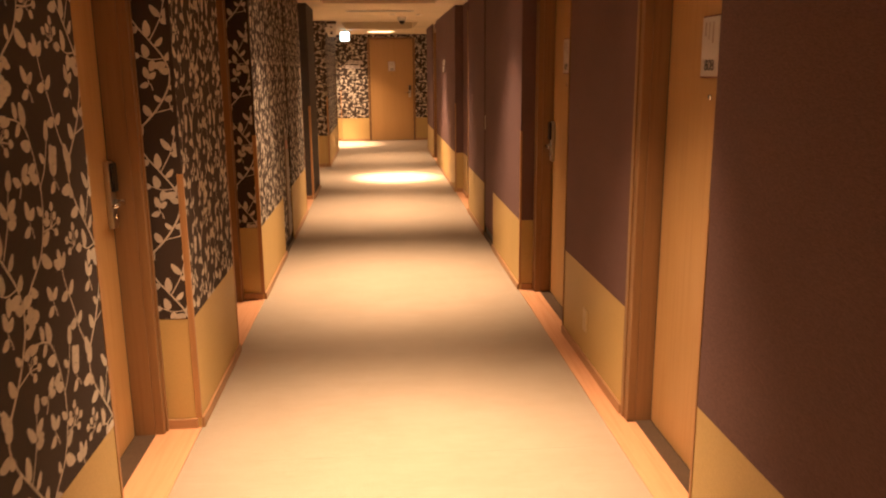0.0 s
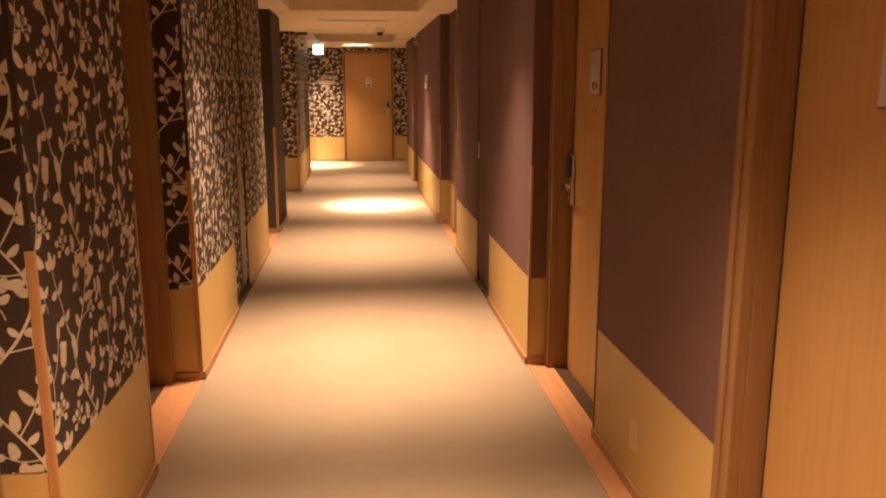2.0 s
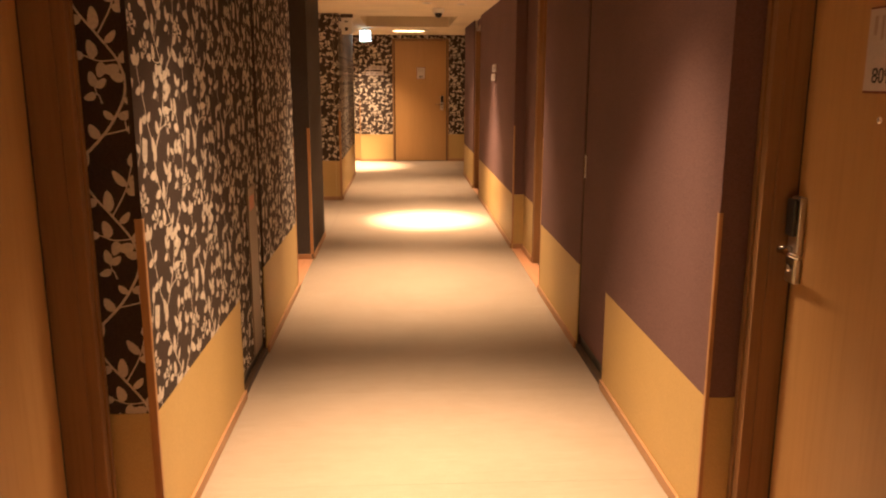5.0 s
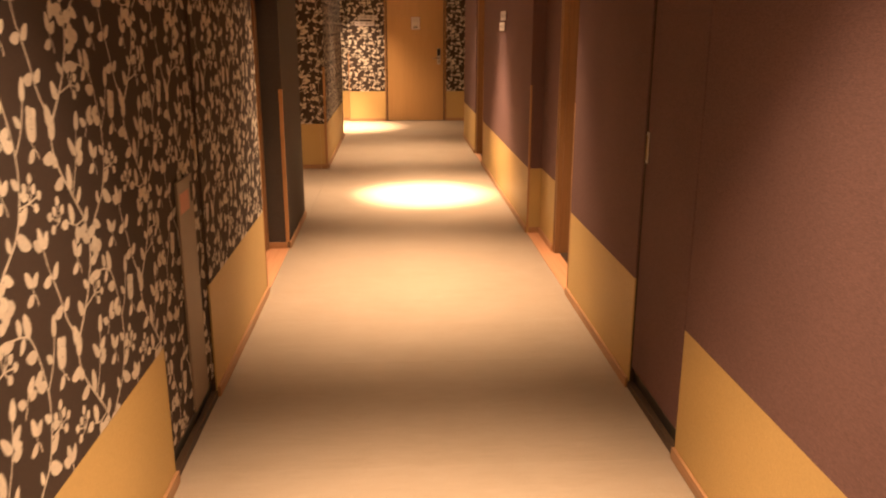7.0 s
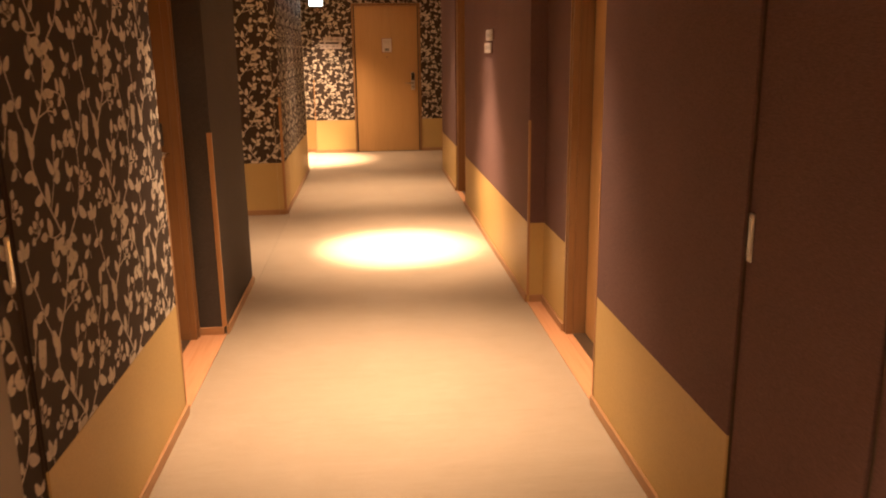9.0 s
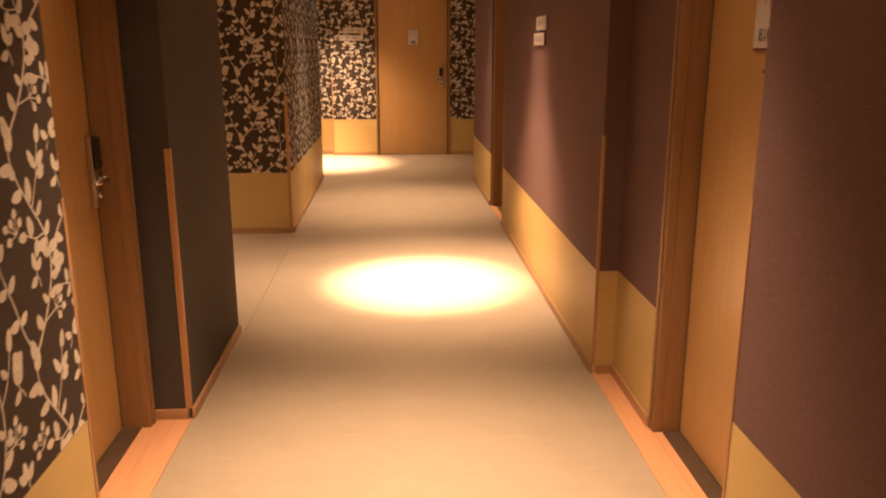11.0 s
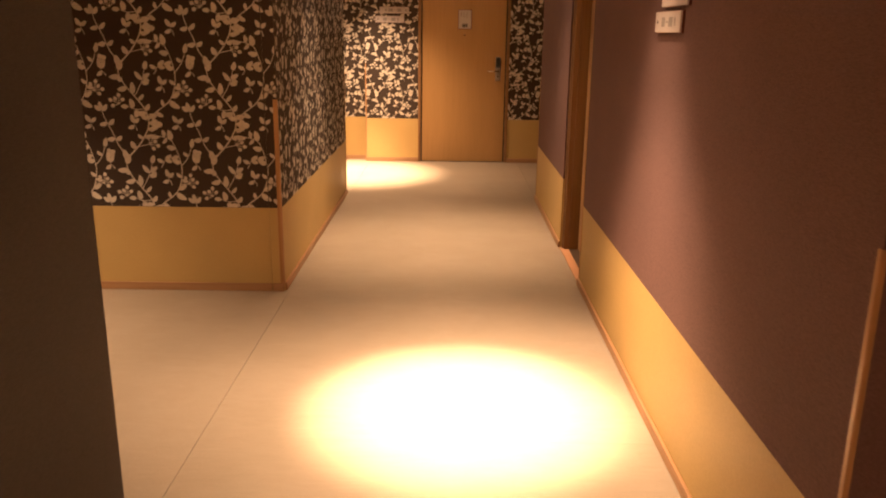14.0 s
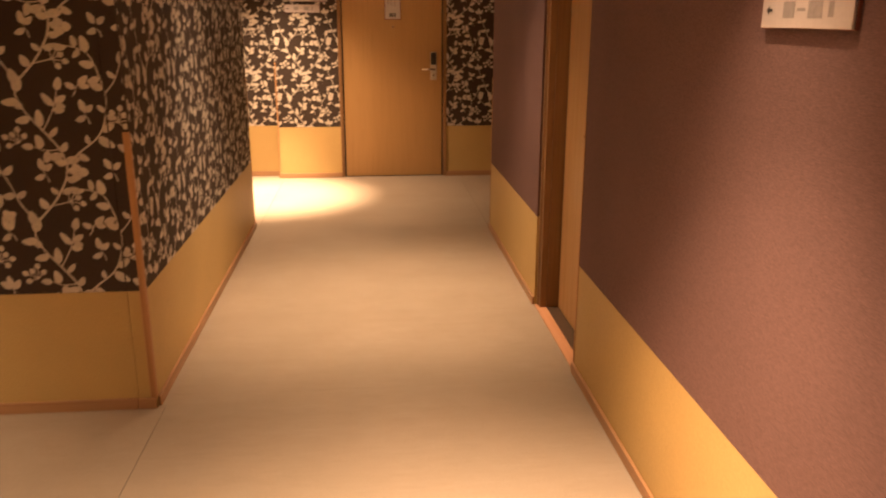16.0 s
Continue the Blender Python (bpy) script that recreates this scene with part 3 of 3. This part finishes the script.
def door(name, label, m, w, side, digits="", h=2.07, cover_head=None, casing=0.05, deep=0.10, sign_at=None, lock_in=0.045, lock_z=0.985, sign_z=1.555, hinge_casing=None):
    """A veneered door in its frame. Local x along the wall, y into it, z up; the opening is w wide. side: 0 or 1, the end where the lock is."""
    thing = tagged(new(name), label, "door", "guest room doors", "structure")
    outer = casing
    for a, c in ((-casing, casing), (w, hinge_casing or casing)):
        bead = c * 0.45
        bm = boxed(a, a + c, 0, 0.035, 0, h + c, bevel=0.003)
        lo, hi = (a, a + bead) if a < 0 else (a + c - bead, a + c)
        box(bm, lo, hi, -0.007, -0.0002, 0, h + c, bevel=0.002)
        part("door_jamb", bm, FRAMEWOOD, thing, "wood door jamb with a stepped edge")
        lo, hi = (-c, 0.002) if a < 0 else (w - 0.002, w + c)
        part("jamb_lining", boxed(lo, hi, 0.0352, deep + 0.06, 0, h + c, bevel=0.002), FRAMEWOOD, thing)
    c = outer
    part("door_head", boxed(0.0005, w - 0.0005, 0, deep + 0.06, h, h + c, bevel=0.003), FRAMEWOOD, thing)
    part("wall_behind", boxed(-c, w + c, deep + 0.062, deep + 0.10, 0, CEIL + 0.02), SHADOWGAP, thing)
    if cover_head:
        part("wall_above", boxed(-c, w + c, 0.02, 0.06, h + c, CEIL), cover_head, thing)
    leaf = part("leaf", boxed(0.014, w - 0.014, deep, deep + 0.042, 0.008, h - 0.004, bevel=0.002), DOORWOOD, thing, "plain light wood veneer door leaf, closed")
    # black strips stand in for the shade in the gaps beside the leaf
    for a, b in ((0.0022, 0.0135), (w - 0.0135, w - 0.0022)):
        part("gap_strip", boxed(a, b, deep + 0.002, deep + 0.03, 0.008, h - 0.004), BLACK, thing, "black strip darkening the gap beside the door leaf")
    part("threshold", boxed(0.0, w, 0.036, deep + 0.05, -0.011, 0.004), THRESH, thing, "dark door threshold")
    x = lock_in if side == 0 else w - lock_in
    lock_set(thing, x, lock_z, 1 if side == 0 else -1, deep)
    xs = w / 2 if sign_at is None else sign_at
    number_plate(thing, xs, sign_z, deep, digits)
    bm = lathe([(0.001, 0.004), (0.006, 0.004), (0.009, 0.002), (0.010, 0.0)], 16)
    bm.transform(pose(xs, deep - 0.0002, sign_z - 0.165, 90, 0, 0))
    part("peephole", bm, CHROME, thing, "small brass peephole")
    thing.matrix_world = m
    return thing


# the right side: local x runs towards the start
FR, FL = 1.236, -0.700
door("door_1", "closed light wood guest room door numbered 808", pose(FR, 3.38, 0, 0, 0, -90), 0.86, 1, "808", cover_head=CLOTH, casing=0.075, sign_at=0.41, sign_z=1.533)
door("door_2", "closed light wood guest room door beside the mauve wall", pose(FR, 5.415, 0, 0, 0, -90), 0.832, 0, "809", cover_head=CLOTH, casing=0.058, hinge_casing=0.018, sign_at=0.370, sign_z=1.539)
door("door_3", "closed light wood guest room door numbered 810", pose(FR, 9.405, 0, 0, 0, -90), 0.79, 1, "810", cover_head=CLOTH, casing=0.042, sign_at=0.435, sign_z=1.53)
door("door_4", "closed light wood door in a deep narrow recess", pose(1.16, 13.87, 0, 0, 0, -90), 0.74, 1, "", cover_head=CLOTH, deep=0.095, sign_at=0.52)
# the left side: local x runs away from the start
door("door_5", "closed light wood guest room door beside leaf-print walls", pose(FL, 2.56, 0, 0, 0, 90), 0.88, 1, "", cover_head=PAPER, deep=0.115)
door("door_6", "closed light wood guest room door between leaf-print walls", pose(FL, 4.49, 0, 0, 0, 90), 0.885, 0, "", cover_head=PAPER, deep=0.115)
door("door_7", "closed light wood guest room door beside the charcoal wall", pose(FL, 8.72, 0, 0, 0, 90), 0.835, 1, "", cover_head=DARKCLOTH, deep=0.105)
# the end door
door("door_8", "closed light wood door with card lock in the end wall", pose(DX0 + 0.03, END - 0.006, 0), 0.94, 1, "", h=2.115, casing=0.03, deep=0.022, sign_at=0.475, lock_in=0.092, lock_z=1.01)

# ---------------------------------------------------------------- flush cupboard doors


def cupboard_door(name, label, side, y0, y1, finish):
    thing = tagged(new(name), label, "cupboard door", "flush cupboard doors")
    face = XL if side < 0 else XR
    d = -side
    f0 = face - d * 0.010
    y0h = y0 + 0.034
    mat = PAPER if finish == "floral" else CLOTH
    part("panel", boxed(*sorted((f0, f0 - d * 0.03)), y0h, y1 - 0.006, 0.095, CEIL - 0.01, bevel=0.0015), mat, thing)
    if finish == "floral":
        leaf_pattern(thing, lambda u, v, l: (f0 + d * l, u, v), y0h + 0.002, y1 - 0.008, 0.098, CEIL - 0.012, (5.605, 0.755))
    # dark strips put the shade of the near and far gaps into colour
    for a, b, f in ((y0 + 0.0005, y0 + 0.030, -0.016), (y1 - 0.003, y1 - 0.0005, -0.006)):
        part("gap_shade_strip", boxed(*sorted((face + d * f, face - d * 0.04)), a, b, 0.03, CEIL - 0.002), THRESH, thing, "dark strip standing in for shade in the panel gap")
    part("kick_plate", boxed(*sorted((f0 - d * 0.012, f0 - d * 0.03)), y0 + 0.008, y1 - 0.005, 0.031, 0.092), BLACK, thing, "black recessed kick plate")
    bm = boxed(*sorted((f0 + d * 0.006, f0 + d * 0.0005)), y1 - 0.036, y1 - 0.014, 0.955, 1.075, bevel=0.003)
    pull = part("pull", bm, STEEL, thing, "satin steel flush pull")
    part("pull_recess", boxed(*sorted((f0 + d * 0.0068, f0 + d * 0.0061)), y1 - 0.031, y1 - 0.019, 0.968, 1.062), CHROME, pull)
    return thing


cup_l = cupboard_door("cupboard_door", "flush cupboard door in matching leaf-print paper", -1, 6.69, 7.33, "floral")
cupboard_door("cupboard_door", "flush cupboard door in plain mauve cloth", 1, 6.75, 7.325, "cloth")

# steel hydrant plate on the leaf-print cupboard door
px = XL - 0.010
plate = part("hydrant_plate", boxed(px + 0.0015, px + 0.011, 6.995, 7.195, 0.10, 0.95, bevel=0.002), PLATESTEEL, cup_l, "tall brushed bronze-toned plate with a red label")
part("label", boxed(px + 0.0112, px + 0.0118, 7.015, 7.135, 0.835, 0.905), REDLABEL, plate, "faded red label")
part("slot", boxed(px + 0.0112, px + 0.0125, 7.160, 7.182, 0.855, 0.925), SHADOWGAP, plate, "black slot window")

# ---------------------------------------------------------------- signs


def wall_sign(label, x, y, z, w, h, rz, arrow):
    """Small direction plate: white board with a dark back edge, an arrow and bars of text."""
    thing = tagged(new("direction_sign"), label, "sign", "direction signs")
    part("back_board", boxed(-w / 2, w / 2, -0.008, -0.0005, -h / 2, h / 2, bevel=0.001), PLATERIM, thing)
    part("face", boxed(-w / 2 + 0.002, w / 2 - 0.002, -0.014, -0.0082, -h / 2 + 0.002, h / 2 - 0.002, bevel=0.001), PLATE, thing)
    bm = bmesh.new()
    s = -1 if arrow < 0 else 1
    ax = s * (w * 0.40)
    vs = [bm.verts.new((ax + s * px, -0.0146, pz)) for px, pz in ((0.012, 0), (0.0, 0.010), (0.0, 0.003), (-0.012, 0.003), (-0.012, -0.003), (0.0, -0.003), (0.0, -0.010))]
    bm.faces.new(vs)
    part("arrow", bm, INK, thing, "dark arrow")
    for a, b, hh in ((-0.23, -0.10, 0.016), (-0.07, 0.02, 0.003), (0.05, 0.20, 0.016), (0.26, 0.31, 0.014)):
        k = 1 if arrow < 0 else -1
        lo, hi = sorted((a * w * k, b * w * k))
        part("text_bar", boxed(lo, hi, -0.0147, -0.0142, -hh, hh), GREYINK, thing)
    thing.matrix_world = pose(x, y, z, 0, 0, rz)
    return thing


wall_sign("white direction plate with grey lettering on the mauve wall", XR - 0.001, 11.452, 1.570, 0.325, 0.080, -90, 1)
wall_sign("white direction plate with arrow and lettering on the mauve wall", XR - 0.001, 11.518, 1.480, 0.335, 0.074, -90, -1)
wall_sign("white direction plate on the leaf-print end wall", -0.245, END - 0.003, 1.643, 0.32, 0.072, 0, 1)
wall_sign("lower white direction plate on the leaf-print end wall", -0.295, END - 0.003, 1.548, 0.315, 0.072, 0, -1)

# blank outlet cover on the wainscot between the first two doors
outlet = tagged(new("outlet_cover"), "small cream outlet cover on the gold wainscot", "outlet")
part("cover", boxed(RR - 0.007, RR - 0.0005, 4.055, 4.125, 0.165, 0.285, bevel=0.002), COVER, outlet)
part("flap", boxed(RR - 0.0095, RR - 0.0072, 4.070, 4.110, 0.195, 0.255, bevel=0.0008), COVER, outlet)

# ---------------------------------------------------------------- ceiling fixtures


def downlight(x, y, z, beam, cone, blend, spill, halo=0, halo_cone=70):
    thing = tagged(new("downlight"), "small recessed warm ceiling downlight, lit", "downlight", "ceiling downlights")
    part("trim_ring", lathe([(0.030, 0.010), (0.032, 0.0), (0.036, -0.004), (0.046, -0.004), (0.050, 0.0)]), WHITE, thing, "", True)
    part("lens", lathe([(0.0005, 0.006), (0.031, 0.006)]), LAMPGLOW, thing, "glowing warm lens")
    for watts, size, soft in ((beam, cone, blend), (halo, halo_cone, 1.0), (spill, 114, 1.0)):
        if not watts:
            continue
        lamp = bpy.data.lights.new("lamp", "SPOT")
        lamp.energy, lamp.color = watts, WARM
        lamp.spot_size, lamp.spot_blend, lamp.shadow_soft_size = radians(size), soft, 0.075 if z > 2.3 else 0.03
        ob = new("lamp", lamp)
        ob.parent, ob.location = thing, (0, 0, -0.012)
    thing.matrix_world = pose(x, y, z)
    return thing


for row in DOWNLIGHTS:
    downlight(*row)


def pin_light(x, y):
    thing = tagged(new("pin_light"), "tiny ceiling pin light beside a doorway, lit", "pin light", "pin lights")
    part("bezel", lathe([(0.012, 0.004), (0.013, 0.0), (0.020, -0.002), (0.024, 0.0)], 20), WHITE, thing, "", True)
    part("lens", lathe([(0.0005, 0.0), (0.012, 0.0)], 20), LAMPGLOW, thing)
    lamp = bpy.data.lights.new("lamp", "SPOT")
    lamp.energy, lamp.color = 9, WARM
    lamp.spot_size, lamp.spot_blend, lamp.shadow_soft_size = radians(80), 1.0, 0.02
    bulb = new("lamp", lamp)
    bulb.parent, bulb.location = thing, (0, 0, -0.012)
    thing.matrix_world = pose(x, y, CEIL)
    return thing


for px, py in ((-0.50, 9.15), (1.02, 9.15)):
    pin_light(px, py)


def slot_vent(x0, x1, y0, y1):
    thing = tagged(new("ceiling_vent"), "long narrow slot air vent in the ceiling", "vent")
    bm = bmesh.new()
    z0, z1, w = CEIL - 0.006, CEIL - 0.0005, 0.018
    box(bm, x0, x1, y0, y0 + w, z0, z1)
    box(bm, x0, x1, y1 - w, y1, z0, z1)
    box(bm, x0, x0 + w, y0 + w, y1 - w, z0, z1)
    box(bm, x1 - w, x1, y0 + w, y1 - w, z0, z1)
    part("frame", bm, WHITE, thing)
    part("backing", boxed(x0 + w, x1 - w, y0 + w, y1 - w, CEIL - 0.002, CEIL - 0.0006), BLACK, thing)
    n = 26
    for i in range(n):
        x = x0 + w + (x1 - x0 - 2 * w) * (i + 0.5) / n
        part("slat", boxed(x - 0.004, x + 0.004, y0 + w, y1 - w, CEIL - 0.0055, CEIL - 0.0022), THRESH, thing)
    return thing


slot_vent(-0.165, 0.70, 10.80, 10.98)

dome = tagged(new("dome_camera"), "white ceiling dome camera with a dark lens", "camera")
part("body", lathe([(0.001, 0.0), (0.060, 0.0), (0.062, -0.004), (0.062, -0.045), (0.056, -0.052), (0.001, -0.052)]), WHITE, dome, "", True)
part("dome", lathe([(0.040, -0.0525), (0.039, -0.070), (0.031, -0.088), (0.018, -0.098), (0.001, -0.101)]), BLACK, dome, "dark glossy dome", True)
dome.matrix_world = pose(0.585, 12.10, CEIL)

# shallow round ceiling light before the end door
disc = tagged(new("ceiling_light"), "shallow round warm ceiling light, lit", "ceiling light")
part("rim", lathe([(0.27, 0.0), (0.275, -0.010), (0.290, -0.012), (0.300, -0.006), (0.302, 0.0)], 48), WHITE, disc, "", True)
part("diffuser", lathe([(0.0005, -0.006), (0.16, -0.006), (0.27, -0.004)], 48), DISCGLOW, disc, "softly glowing diffuser", True)
disc.matrix_world = pose(0.30, 16.30, CEIL - 0.0005)

# hanging guide box at the passage corner
guide = tagged(new("guide_sign"), "small white box sign with an arrow and a dark symbol", "sign")
part("box", boxed(-0.525, -0.40, 12.94, 12.97, 1.975, 2.165, bevel=0.004), WHITE, guide)
part("top_cap", boxed(-0.535, -0.39, 12.93, 12.98, 2.166, 2.205, bevel=0.002), THRESH, guide, "dark brown mounting cap")
part("arm", boxed(XL + 0.0005, -0.5255, 12.945, 12.965, 2.04, 2.12), WHITE, guide)
bm = bmesh.new()
bm.faces.new([bm.verts.new((-0.468 + a, 12.9392, 2.12 + b)) for a, b in ((-0.022, 0), (-0.004, 0.016), (-0.004, 0.006), (0.022, 0.006), (0.022, -0.006), (-0.004, -0.006), (-0.004, -0.016))])
part("arrow", bm, INK, guide)
part("symbol", boxed(-0.484, -0.448, 12.938, 12.9395, 2.015, 2.055), INK, guide)

# lit exit sign
exit_sign = tagged(new("exit_sign"), "lit pale exit box sign hanging from the ceiling", "exit sign")
part("housing", boxed(-0.456, -0.286, 15.72, 15.76, 2.01, 2.18, bevel=0.004), WHITE, exit_sign)
part("lit_face", boxed(-0.450, -0.292, 15.7165, 15.7195, 2.016, 2.174), EXITGLOW, exit_sign, "glowing white-blue face")
part("bracket", boxed(-0.40, -0.34, 15.73, 15.75, 2.1805, CEIL), WHITE, exit_sign)
